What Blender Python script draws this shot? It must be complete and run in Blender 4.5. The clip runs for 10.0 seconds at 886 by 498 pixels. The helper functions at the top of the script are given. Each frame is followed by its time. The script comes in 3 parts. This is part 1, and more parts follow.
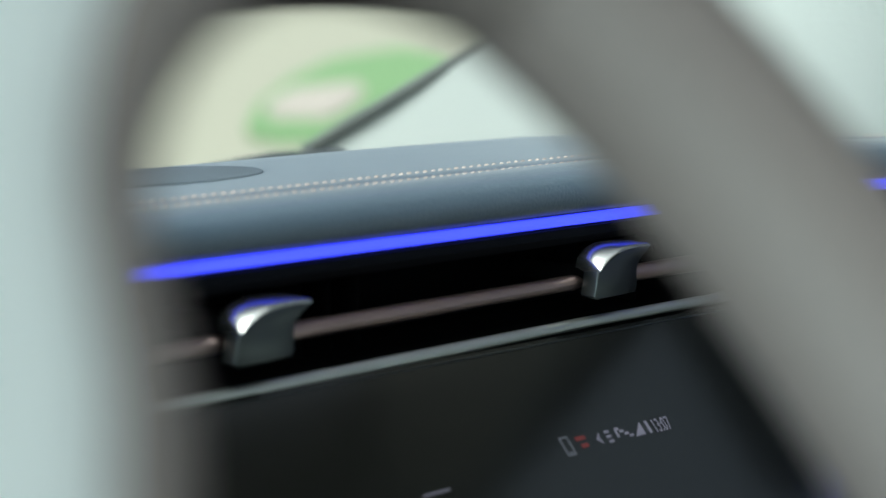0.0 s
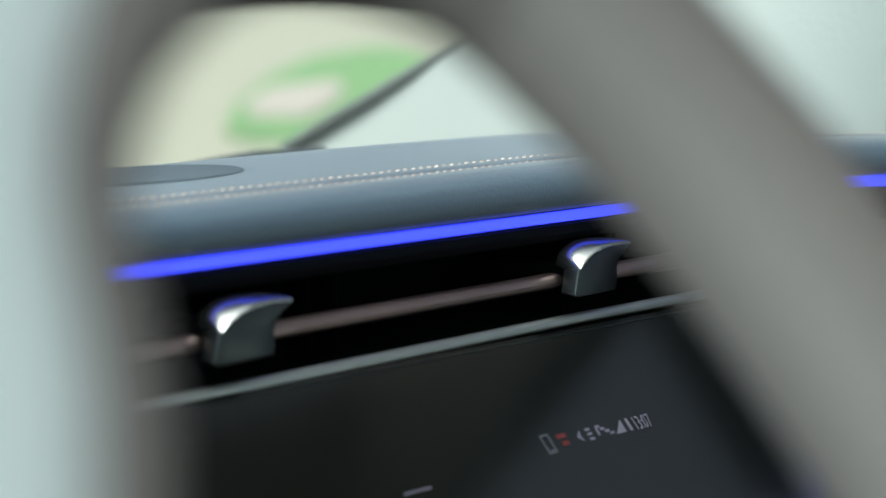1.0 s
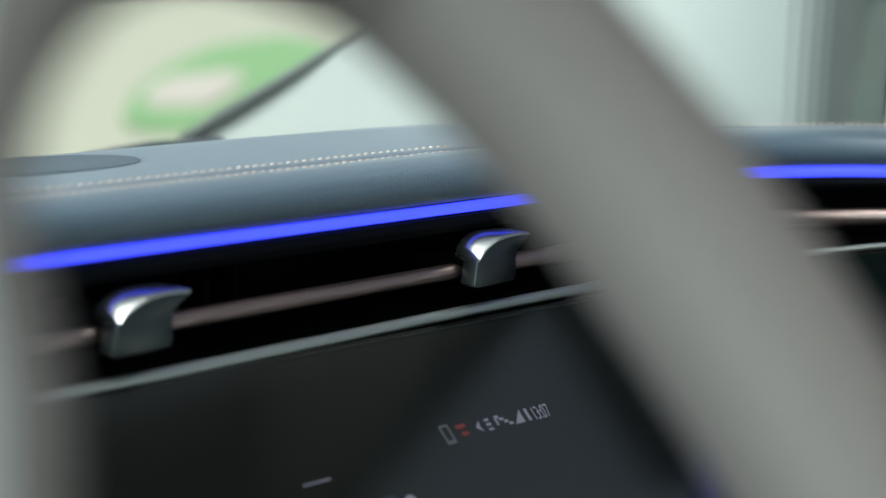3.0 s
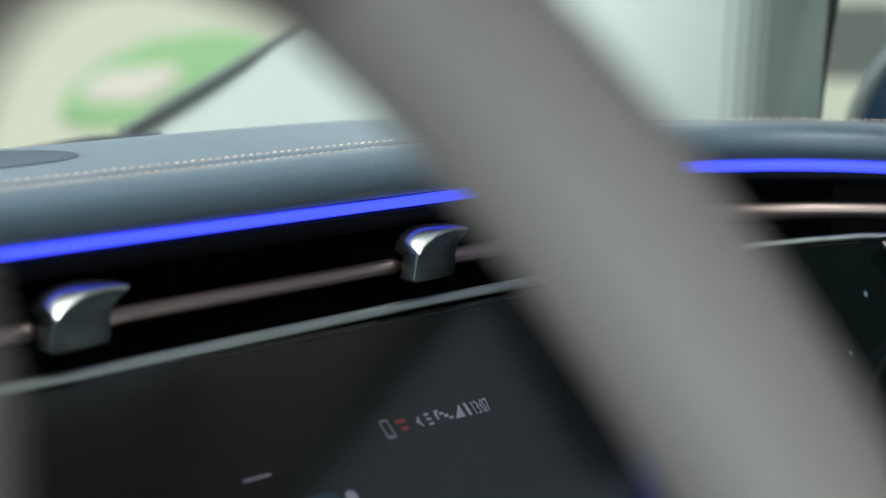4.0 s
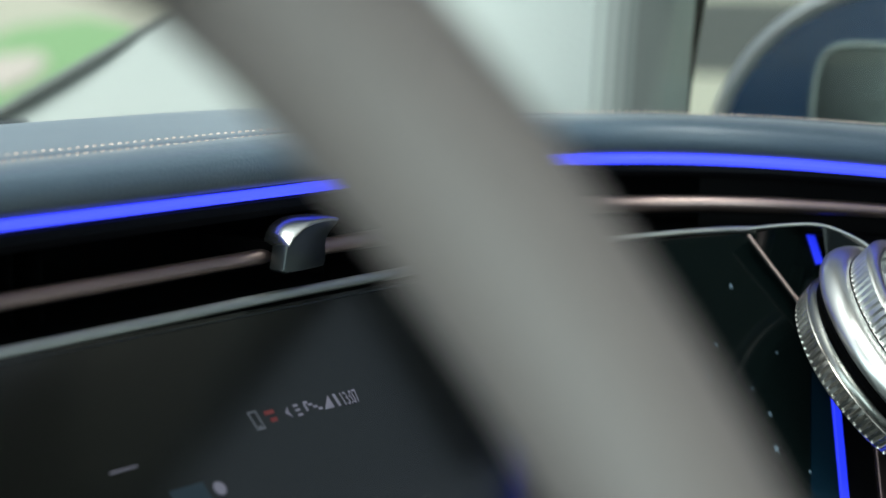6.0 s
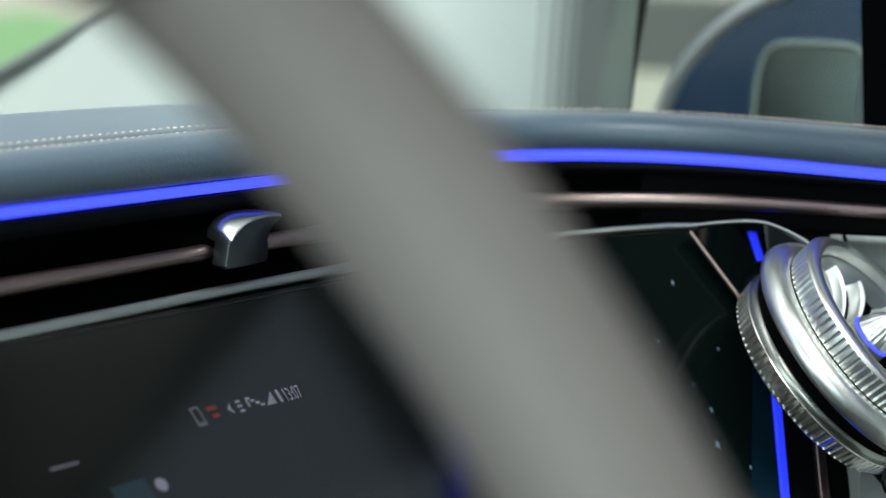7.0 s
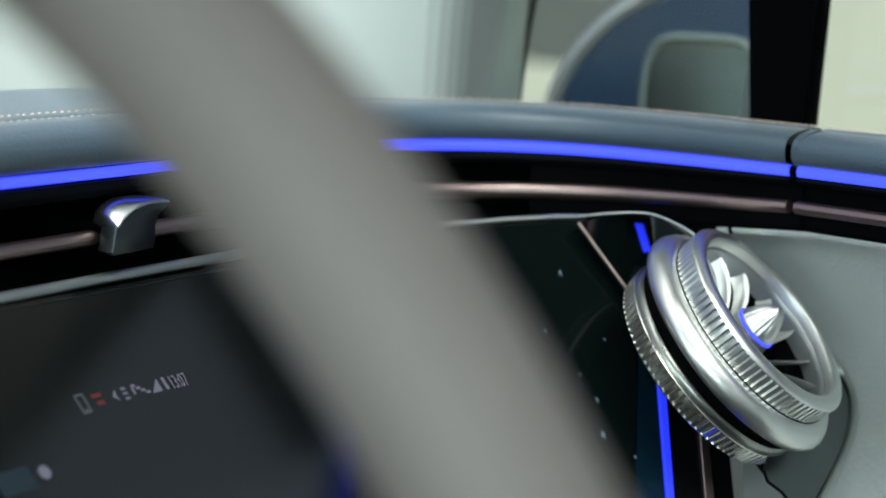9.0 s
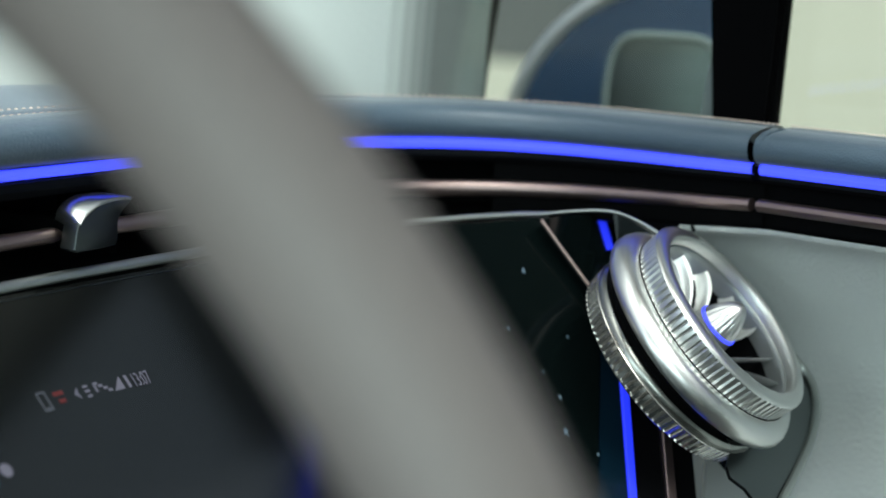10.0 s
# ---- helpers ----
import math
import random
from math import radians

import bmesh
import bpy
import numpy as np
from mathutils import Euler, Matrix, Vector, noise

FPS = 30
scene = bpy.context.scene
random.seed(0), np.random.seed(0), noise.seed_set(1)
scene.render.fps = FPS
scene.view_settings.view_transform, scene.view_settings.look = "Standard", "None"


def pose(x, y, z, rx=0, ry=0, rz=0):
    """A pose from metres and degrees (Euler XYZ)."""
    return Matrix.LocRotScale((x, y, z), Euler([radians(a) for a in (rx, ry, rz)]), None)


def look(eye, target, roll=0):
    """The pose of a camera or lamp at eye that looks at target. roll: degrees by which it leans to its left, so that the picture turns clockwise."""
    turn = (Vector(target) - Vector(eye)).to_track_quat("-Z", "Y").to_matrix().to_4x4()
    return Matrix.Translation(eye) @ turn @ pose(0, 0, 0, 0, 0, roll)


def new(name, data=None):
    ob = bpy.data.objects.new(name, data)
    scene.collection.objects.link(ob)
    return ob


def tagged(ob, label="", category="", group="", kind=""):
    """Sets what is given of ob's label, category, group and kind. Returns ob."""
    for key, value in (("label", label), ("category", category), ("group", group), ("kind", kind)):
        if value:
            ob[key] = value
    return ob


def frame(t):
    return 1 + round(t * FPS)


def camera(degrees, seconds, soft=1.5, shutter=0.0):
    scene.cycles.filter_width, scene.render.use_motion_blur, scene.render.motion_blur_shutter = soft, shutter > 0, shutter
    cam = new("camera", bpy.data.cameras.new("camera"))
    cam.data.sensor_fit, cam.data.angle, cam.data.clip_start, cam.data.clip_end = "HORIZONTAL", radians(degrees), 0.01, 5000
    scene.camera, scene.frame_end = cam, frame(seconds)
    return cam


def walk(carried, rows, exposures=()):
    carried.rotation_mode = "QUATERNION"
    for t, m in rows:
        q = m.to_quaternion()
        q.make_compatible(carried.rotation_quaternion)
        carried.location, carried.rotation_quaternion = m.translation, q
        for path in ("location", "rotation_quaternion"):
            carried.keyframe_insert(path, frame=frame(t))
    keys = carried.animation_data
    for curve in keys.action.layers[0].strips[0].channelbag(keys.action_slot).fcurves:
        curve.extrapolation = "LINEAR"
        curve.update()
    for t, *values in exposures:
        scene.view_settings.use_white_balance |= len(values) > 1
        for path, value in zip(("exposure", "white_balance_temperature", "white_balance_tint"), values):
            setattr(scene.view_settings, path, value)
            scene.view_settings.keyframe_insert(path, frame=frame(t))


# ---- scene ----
# A car's cabin seen from the driver's place. x: towards the passenger, y: ahead, z: up; EYE is the lens's height.
EYE = 1.10
cam = camera(25.99, 10.0)
cam.data.dof.use_dof = True
cam.data.dof.focus_distance = 0.86
cam.data.dof.aperture_fstop = 6.3
ROWS = [
    (0.0, 44.12, -7.39, 0.52), (0.5, 44.35, -7.42, 0.64), (1.0, 44.71, -7.45, 0.58), (1.5, 45.29, -7.5, 0.38),
    (2.0, 45.86, -7.56, 0.37), (2.5, 46.81, -7.65, 0.27), (4.0, 49.56, -7.9, 0.12), (4.5, 50.64, -7.97, 0.0),
    (5.0, 51.65, -8.05, -0.17), (5.5, 52.59, -8.11, -0.48), (7.0, 55.2, -8.24, -1.09), (7.5, 56.04, -8.31, -1.37),
    (8.0, 56.8, -8.36, -1.6), (8.5, 57.78, -8.42, -1.92), (9.0, 58.56, -8.48, -2.16), (9.5, 59.27, -8.51, -2.29),
    (10.0, 59.67, -8.51, -2.36),
]
walk(cam, [(t, pose(0, 0, EYE, 90 + pitch, 0, -yaw) @ pose(0, 0, 0, 0, 0, -roll)) for t, yaw, pitch, roll in ROWS], [(0, 0.08, 5650, -11), (10, 0.08, 5650, -11)])

# ---- light ----
world = bpy.data.worlds.new("world")
scene.world = world
world.use_nodes = True
sky = world.node_tree.nodes.new("ShaderNodeTexSky")
sky.sky_type, sky.sun_disc = "NISHITA", False
sky.sun_elevation, sky.sun_rotation = radians(63), radians(231)
sky.air_density, sky.dust_density, sky.ozone_density = 0.2, 10.0, 0.2
world.node_tree.links.new(sky.outputs[0], world.node_tree.nodes["Background"].inputs[0])
world.node_tree.nodes["Background"].inputs[1].default_value = 0.275
sun = new("sun", bpy.data.lights.new("sun", "SUN"))
sun.data.energy, sun.data.angle, sun.data.color = 0.6, radians(20), (1, 0.97, 0.93)
sun.matrix_world = look((0, 0, 5), (2.0, 1.6, 0))

# added fill lamp in the unseen driver's window, boosting the skylight there
glow = new("window_fill", bpy.data.lights.new("window_fill", "AREA"))
glow.data.shape, glow.data.size, glow.data.size_y, glow.data.energy, glow.data.color = "RECTANGLE", 1.5, 0.40, 10.0, (0.97, 1.0, 0.99)
glow.matrix_world = look((-0.585, -0.05, EYE + 0.12), (0.6, 0.1, EYE - 0.12))


# ---- materials ----
def material(name, color, rough=0.5, metal=0.0, grain=0.0, scale=200.0, blotch=0.0, emit=0.0, coat=0.0, spec=0.5, depth=0.0006, sheen=0.0):
    m = bpy.data.materials.new(name)
    m.use_nodes = True
    nt = m.node_tree
    b = nt.nodes["Principled BSDF"]
    b.inputs["Roughness"].default_value, b.inputs["Metallic"].default_value = rough, metal
    b.inputs["Coat Weight"].default_value = coat
    b.inputs["Specular IOR Level"].default_value = spec
    b.inputs["Sheen Weight"].default_value, b.inputs["Sheen Roughness"].default_value = sheen, 0.35
    b.inputs["Base Color"].default_value = (*color, 1)
    tc = nt.nodes.new("ShaderNodeTexCoord")
    if blotch:
        n = nt.nodes.new("ShaderNodeTexNoise")
        n.inputs["Scale"].default_value, n.inputs["Detail"].default_value = 14, 6
        nt.links.new(tc.outputs["Object"], n.inputs["Vector"])
        mix = nt.nodes.new("ShaderNodeMix")
        mix.data_type = "RGBA"
        mix.inputs[6].default_value = (*[c * (1 - blotch) for c in color], 1)
        mix.inputs[7].default_value = (*[min(1, c * (1 + blotch)) for c in color], 1)
        nt.links.new(n.outputs["Fac"], mix.inputs[0])
        nt.links.new(mix.outputs[2], b.inputs["Base Color"])
        r = nt.nodes.new("ShaderNodeMapRange")
        r.inputs[3].default_value, r.inputs[4].default_value = max(0.02, rough * 0.82), min(1, rough * 1.18)
        nt.links.new(n.outputs["Fac"], r.inputs[0])
        nt.links.new(r.outputs[0], b.inputs["Roughness"])
    if grain:
        v = nt.nodes.new("ShaderNodeTexVoronoi")
        v.inputs["Scale"].default_value = scale
        nt.links.new(tc.outputs["Object"], v.inputs["Vector"])
        bump = nt.nodes.new("ShaderNodeBump")
        bump.inputs["Strength"].default_value, bump.inputs["Distance"].default_value = grain, depth
        nt.links.new(v.outputs["Distance"], bump.inputs["Height"])
        nt.links.new(bump.outputs[0], b.inputs["Normal"])
    if emit:
        b.inputs["Emission Color"].default_value = (*color, 1)
        b.inputs["Emission Strength"].default_value = emit
    return m


def clear_glass(name):
    m = bpy.data.materials.new(name)
    m.use_nodes = True
    b = m.node_tree.nodes["Principled BSDF"]
    b.inputs["Base Color"].default_value = (0.87, 0.905, 0.885, 1)
    b.inputs["Roughness"].default_value, b.inputs["IOR"].default_value = 0.0, 1.3
    b.inputs["Transmission Weight"].default_value = 1.0
    return m


M = dict(
    pane=clear_glass("clear_glass"),
    navy=material("navy_leather", (0.070, 0.098, 0.132), 0.35, grain=0.3, scale=900, blotch=0.08, spec=0.5, sheen=0.45),
    grey_leather=material("grey_leather", (0.224, 0.190, 0.176), 0.55, grain=0.4, scale=800, blotch=0.06),
    pale_leather=material("pale_leather", (0.84, 0.86, 0.84), 0.5, grain=0.7, scale=420, blotch=0.05, depth=0.0007),
    pillar=material("pillar_trim", (0.41, 0.442, 0.425), 0.6, grain=0.4, scale=420, blotch=0.03),
    black=material("black_plastic", (0.0016, 0.0016, 0.002), 0.7, blotch=0.1, spec=0.06),
    seal=material("rubber_seal", (0.001, 0.001, 0.0013), 0.8, blotch=0.1, spec=0.03),
    gloss=material("gloss_black", (0.0026, 0.0045, 0.0045), 0.12, blotch=0.15, spec=0.16),
    glass_screen=material("screen_glass", (0.003, 0.0033, 0.003), 0.14, blotch=0.1, spec=0.8),
    copper=material("satin_copper", (0.31, 0.235, 0.22), 0.40, metal=1, blotch=0.06),
    chrome=material("satin_chrome", (0.38, 0.39, 0.39), 0.27, metal=1, blotch=0.05),
    trim=material("satin_trim", (0.42, 0.44, 0.42), 0.42, metal=1, blotch=0.05),
    wall_metal=material("grey_satin_metal", (0.30, 0.315, 0.315), 0.34, metal=0.85, blotch=0.05),
    # five stepped greys for the shade painted on the pillar's edge
    strip=material("pillar_shade_darkest", (0.105, 0.115, 0.108), 0.8, grain=0.4, scale=600, blotch=0.06),
    shade_dark=material("pillar_shade_dark", (0.140, 0.152, 0.145), 0.8, grain=0.4, scale=600, blotch=0.06),
    shade_mid=material("pillar_shade_mid", (0.190, 0.206, 0.196), 0.8, grain=0.4, scale=600, blotch=0.06),
    shade_light=material("pillar_shade_light", (0.255, 0.275, 0.262), 0.8, grain=0.4, scale=600, blotch=0.06),
    shade_pale=material("pillar_shade_pale", (0.340, 0.366, 0.350), 0.8, grain=0.4, scale=600, blotch=0.06),
    cowl=material("cowl_plastic", (0.045, 0.052, 0.058), 0.7, blotch=0.1),
    lining=material("roof_lining", (0.215, 0.20, 0.18), 0.9, grain=0.4, scale=600, blotch=0.05),
    carpet=material("dark_carpet", (0.035, 0.036, 0.034), 0.95, grain=0.6, scale=500, blotch=0.15),
    pale_trim=material("pale_trim", (0.50, 0.52, 0.51), 0.38, metal=0.25, blotch=0.05),
    cast=material("cast_silver", (0.62, 0.60, 0.56), 0.24, metal=0.95, blotch=0.06),
    vane=material("vane_metal", (0.072, 0.080, 0.080), 0.4, metal=1, blotch=0.05),
    led=material("blue_light", (0.058, 0.062, 1.0), 0.5, emit=1.7),
    thread=material("beige_thread", (0.52, 0.42, 0.37), 0.8, blotch=0.1),
    paint=material("blue_paint", (0.008, 0.022, 0.052), 0.35, coat=0.1, spec=0.25, blotch=0.05),
    mirror=material("mirror_glass", (0.075, 0.090, 0.085), 0.5, metal=1),
    wall=material("beige_wall", (0.62, 0.60, 0.48), 0.9, blotch=0.05),
    ground=material("pale_paving", (0.275, 0.272, 0.216), 0.9, blotch=0.08),
    frit=material("grey_glass_edge", (0.15, 0.165, 0.16), 0.7, blotch=0.1),
    fin=material("silver_fin", (0.74, 0.75, 0.74), 0.32, metal=0.7, blotch=0.05),
    asphalt=material("asphalt", (0.05, 0.054, 0.052), 0.95, blotch=0.2, spec=0.1),
    grass=material("lawn", (0.14, 0.235, 0.105), 0.9, blotch=0.3),
    path=material("pink_paving", (0.32, 0.29, 0.26), 0.9, blotch=0.08),
    dark_chrome=material("dark_mirror_trim", (0.12, 0.135, 0.135), 0.34, metal=1, blotch=0.04),
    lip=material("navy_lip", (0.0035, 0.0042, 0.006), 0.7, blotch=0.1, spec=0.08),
    dark_grille=material("dark_grille", (0.075, 0.095, 0.118), 0.7, grain=0.6, scale=1500),
    icon_dim=material("icon_dim", (0.004, 0.010, 0.016), 0.5, emit=0.5),
    # glow for the painted reflections of the blue light strips
    led_mirrored=material("mirrored_blue_light", (0.025, 0.03, 0.75), 0.5, emit=1.0),
    speck=material("pale_speck", (0.12, 0.17, 0.22), 0.5),
    shoulder=material("dull_silver", (0.30, 0.30, 0.28), 0.28, metal=1, blotch=0.06),
    silver=material("satin_silver", (0.70, 0.70, 0.68), 0.33, metal=1, blotch=0.05),
    cover=material("airbag_cover", (0.88, 0.90, 0.88), 0.5, grain=0.3, scale=700, blotch=0.04),
    edge_highlight=material("edge_highlight", (0.80, 0.80, 0.77), 0.35, metal=1),
    frame_grey=material("frame_grey", (0.13, 0.155, 0.15), 0.4, blotch=0.05),
    # tone of the navy door pad's painted reflection
    mirrored_navy=material("mirrored_navy", (0.004, 0.012, 0.022), 0.15),
    leaf=material("leaf", (0.07, 0.16, 0.05), 0.6, blotch=0.3),
    dark=material("dark_cloth", (0.02, 0.022, 0.024), 0.9, blotch=0.1),
    icon=material("icon_light", (0.12, 0.11, 0.145), 0.5, emit=0.20),
    icon_mid=material("icon_mid", (0.07, 0.07, 0.085), 0.5, emit=0.26),
    icon_red=material("icon_red", (0.07, 0.009, 0.009), 0.5, emit=0.5),
)


# ---- mesh helpers ----
def part(name, geo, mat, parent=None, label="", smooth=35):
    """geo: (vertices, faces) or a bmesh. Linked as one mesh object, under parent where given."""
    me = bpy.data.meshes.new(name)
    if isinstance(geo, tuple):
        me.from_pydata([tuple(v) for v in geo[0]], [], [tuple(f) for f in geo[1]])
    else:
        geo.to_mesh(me)
        geo.free()
    bm = bmesh.new()
    bm.from_mesh(me)
    bmesh.ops.remove_doubles(bm, verts=bm.verts, dist=1e-6)
    bmesh.ops.recalc_face_normals(bm, faces=bm.faces)
    bm.to_mesh(me)
    bm.free()
    me.materials.append(M[mat])
    if smooth:
        me.shade_smooth()
        me.set_sharp_from_angle(angle=radians(smooth))
    ob = new(name, me)
    if parent:
        ob.parent = parent
    if label:
        ob["label"] = label
    return ob


def thing(name, label, category, group="", kind="", at=(0, 0, 0)):
    ob = new(name)
    ob.location = at
    ob.empty_display_size = 0.02
    return tagged(ob, label, category, group, kind)


def W(x, y, z):
    """A place with its height counted from the lens."""
    return Vector((x, y, z + EYE))


def smooth_line(pts, n=8):
    """Catmull-Rom through points."""
    pts = [Vector(p) for p in pts]
    out = []
    for i in range(len(pts) - 1):
        a, b, c, d = pts[max(i - 1, 0)], pts[i], pts[i + 1], pts[min(i + 2, len(pts) - 1)]
        for k in range(n):
            t = k / n
            out.append(0.5 * (2 * b + (c - a) * t + (2 * a - 5 * b + 4 * c - d) * t * t + (3 * b - a - 3 * c + d) * t ** 3))
    return out + [pts[-1]]


def bulge_at(x):
    """The pad swells a little from the car's middle towards the passenger."""
    return min(1, max(0, (x - 0.36) / 0.25))


def shrink(p):
    """The strip's depth above and below the light narrows round the corner towards the door."""
    t = min(1, max(0, (p.x - 0.70) / 0.16)) * 0.35 + min(1, max(0, (0.51 - p.y) / 0.17)) * 0.65
    return (1 - 0.13 * t) * (1 + 0.08 * bulge_at(p.x)), 1 - 0.36 * t + max(0, 0.62 - p.x) * 0.3


def sweep(line, profile, z0, closed=False, narrowing=True, swell=0.0):
    """A profile of (outward, height) swept along a plan line; outward is to the line's left. swell: how much higher it grows past the middle."""
    vs, fs = [], []
    n = len(profile)
    middle = sum(h for o, h in profile) / n
    for i, p in enumerate(line):
        a, b = line[max(i - 1, 0)], line[min(i + 1, len(line) - 1)]
        d = (b - a).normalized()
        for o, h in profile:
            h = middle + (h - middle) * (1 + swell * min(1, max(0, (p.x - 0.60) / 0.2)))
            k = shrink(p)[h < 0] if narrowing else 1
            fall = max(0, o - 0.028) * min(1, max(0, (0.545 - p.y) / 0.03)) * 0.32 if h > 0.01 else 0
            vs.append((p.x - d.y * o, p.y + d.x * o, z0 + h * k - fall))
    m = n if closed else n - 1
    for i in range(len(line) - 1):
        for j in range(m):
            k = (j + 1) % n
            fs.append((i * n + j, i * n + k, (i + 1) * n + k, (i + 1) * n + j))
    if closed:
        fs += [tuple(range(n)), tuple(range((len(line) - 1) * n, len(line) * n))]
    return vs, fs


def tube(line, r, sides=10, flat=1.0, ends=True):
    """A round bar along a 3D line."""
    vs, fs = [], []
    for i, p in enumerate(line):
        d = (line[min(i + 1, len(line) - 1)] - line[max(i - 1, 0)]).normalized()
        side = d.cross(Vector((0, 0, 1)))
        side = side.normalized() if side.length > 1e-4 else Vector((1, 0, 0))
        up = side.cross(d)
        for k in range(sides):
            a = 2 * math.pi * k / sides
            vs.append(p + side * (r * math.cos(a)) + up * (r * flat * math.sin(a)))
    for i in range(len(line) - 1):
        for k in range(sides):
            j = (k + 1) % sides
            fs.append((i * sides + k, i * sides + j, (i + 1) * sides + j, (i + 1) * sides + k))
    if ends:
        fs += [tuple(range(sides)), tuple(range((len(line) - 1) * sides, len(line) * sides))]
    return vs, fs


def lathe(profile, m, sides=96, ridge=None):
    """A profile of (radius, height) turned about the z axis of m. ridge: (first, last, depth) rows grooved in turn."""
    vs, fs = [], []
    n = len(profile)
    for k in range(sides):
        a = 2 * math.pi * k / sides
        for j, (r, h) in enumerate(profile):
            q = r - (ridge[2] if ridge and ridge[0] <= j <= ridge[1] and k % 4 == 0 else 0)
            vs.append(m @ Vector((q * math.cos(a), q * math.sin(a), h)))
    for k in range(sides):
        l = (k + 1) % sides
        for j in range(n - 1):
            fs.append((k * n + j, k * n + j + 1, l * n + j + 1, l * n + j))
    return vs, fs


def box(lo, hi, bevel=0.0):
    bm = bmesh.new()
    bmesh.ops.create_cube(bm, size=1)
    for v in bm.verts:
        v.co = [lo[i] + (v.co[i] + 0.5) * (hi[i] - lo[i]) for i in range(3)]
    if bevel:
        bmesh.ops.bevel(bm, geom=bm.edges[:], offset=bevel, segments=2, affect="EDGES")
    return bm


def slab(outline, m, rows):
    """A body over a flat outline: rows of (inset, height), capped at both ends."""
    pts = [Vector(p) for p in outline]
    n = len(pts)
    area = sum(pts[i].x * pts[(i + 1) % n].y - pts[(i + 1) % n].x * pts[i].y for i in range(n))
    s = 1 if area > 0 else -1
    nor = []
    for i in range(n):
        d = (pts[(i + 1) % n] - pts[i - 1]).normalized()
        nor.append(Vector((-d.y, d.x)) * s)
    vs, fs = [], []
    for inset, h in rows:
        vs += [m @ Vector((*(p + q * inset), h)) for p, q in zip(pts, nor)]
    for r in range(len(rows) - 1):
        for i in range(n):
            j = (i + 1) % n
            fs.append((r * n + i, r * n + j, (r + 1) * n + j, (r + 1) * n + i))
    fs += [tuple(range(n)), tuple(range((len(rows) - 1) * n, len(rows) * n))]
    return vs, fs


def basis(at, x, y):
    """A pose at a place with the given x and y directions (y made square to x)."""
    x = Vector(x).normalized()
    z = x.cross(Vector(y)).normalized()
    y = z.cross(x)
    m = Matrix((x, y, z)).transposed().to_4x4()
    m.translation = at
    return m


# ---- dashboard ----
BLUE = EYE - 0.0944
PLAN = [(-0.55, 0.549), (-0.2, 0.549), (0.2, 0.549), (0.4, 0.549), (0.5, 0.549), (0.6, 0.549), (0.7, 0.549), (0.77, 0.547), (0.825, 0.537), (0.86, 0.517), (0.882, 0.488),
        (0.892, 0.453), (0.892, 0.415), (0.888, 0.378), (0.8845, 0.3445)]
DOORLINE = [(0.8836, 0.3403), (0.866, 0.271), (0.842, 0.17), (0.815, 0.03), (0.80, -0.2), (0.80, -0.7)]
dash_line = smooth_line([(*p, 0) for p in PLAN], 10)
door_line = smooth_line([(*p, 0) for p in DOORLINE], 10)


def stretch(line, test):
    return [p for p in line if test(p)]


def under(ob, parent):
    """Parents an object built in world places."""
    ob.parent = parent
    if not parent.parent:
        ob.matrix_parent_inverse = Matrix.Translation(-parent.location)
    return ob


def piece(name, geo, mat, parent, label="", smooth=35):
    return under(part(name, geo, mat, None, label, smooth), parent)


PAD = [(0.012, 0.0024), (0.004, 0.0026), (-0.0015, 0.0034), (-0.0042, 0.0056), (-0.0053, 0.0085), (-0.0055, 0.0115), (-0.0046, 0.0152), (-0.0015, 0.0178), (0.004, 0.0195), (0.010, 0.0205),
       (0.0185, 0.0213), (0.0197, 0.0205), (0.0209, 0.0213), (0.0300, 0.0217), (0.045, 0.0217), (0.08, 0.0214), (0.13, 0.0211), (0.150, 0.0208), (0.155, 0.0195), (0.157, 0.014), (0.157, -0.03)]
LIP = [(0.010, 0.0036), (0.005, 0.0034), (0.004, -0.0030), (0.001, -0.0034), (0.0005, -0.0070), (0.004, -0.0105), (0.012, -0.0115)]
LIGHT = [(0.004, 0.0021), (0.001, 0.0019), (0.0, 0), (0.001, -0.0020), (0.004, -0.0022)]
SLOT = [(0.010, -0.0105), (0.055, -0.012), (0.06, -0.028), (0.055, -0.044), (0.0, -0.0452)]
RING = [i * math.pi / 6 for i in range(12)]
BAR = [(0.0042 * math.cos(a) + 0.003, 0.0034 * math.sin(a) - 0.0275) for a in RING]
EDGE = [(0.0026 * math.cos(a) - 0.003, 0.0025 * math.sin(a) - 0.0445) for a in RING]

dash = thing("dashboard", "navy leather dashboard with blue light strip and copper trim bar", "dashboard", at=W(0.4, 0.55, -0.1))
piece("top_pad", sweep(dash_line, PAD, BLUE), "navy", dash, "navy leather pad", 60)
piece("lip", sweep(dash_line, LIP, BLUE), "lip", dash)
piece("light_strip", sweep(dash_line, LIGHT, BLUE, narrowing=False, swell=0.3), "led", dash, "glowing blue light strip")
piece("vent_slot", sweep(stretch(dash_line, lambda p: p.y > 0.47), SLOT, BLUE), "black", dash, "deep black vent slot")
RECESS = [(0.010, -0.0105), (0.016, -0.012), (0.016, -0.046), (0.012, -0.0475)]
piece("recess", sweep(stretch(dash_line, lambda p: p.x > 0.8 and p.y < 0.49), RECESS, BLUE), "black", dash, "black recess")
TABS = (0.420, 0.6145)
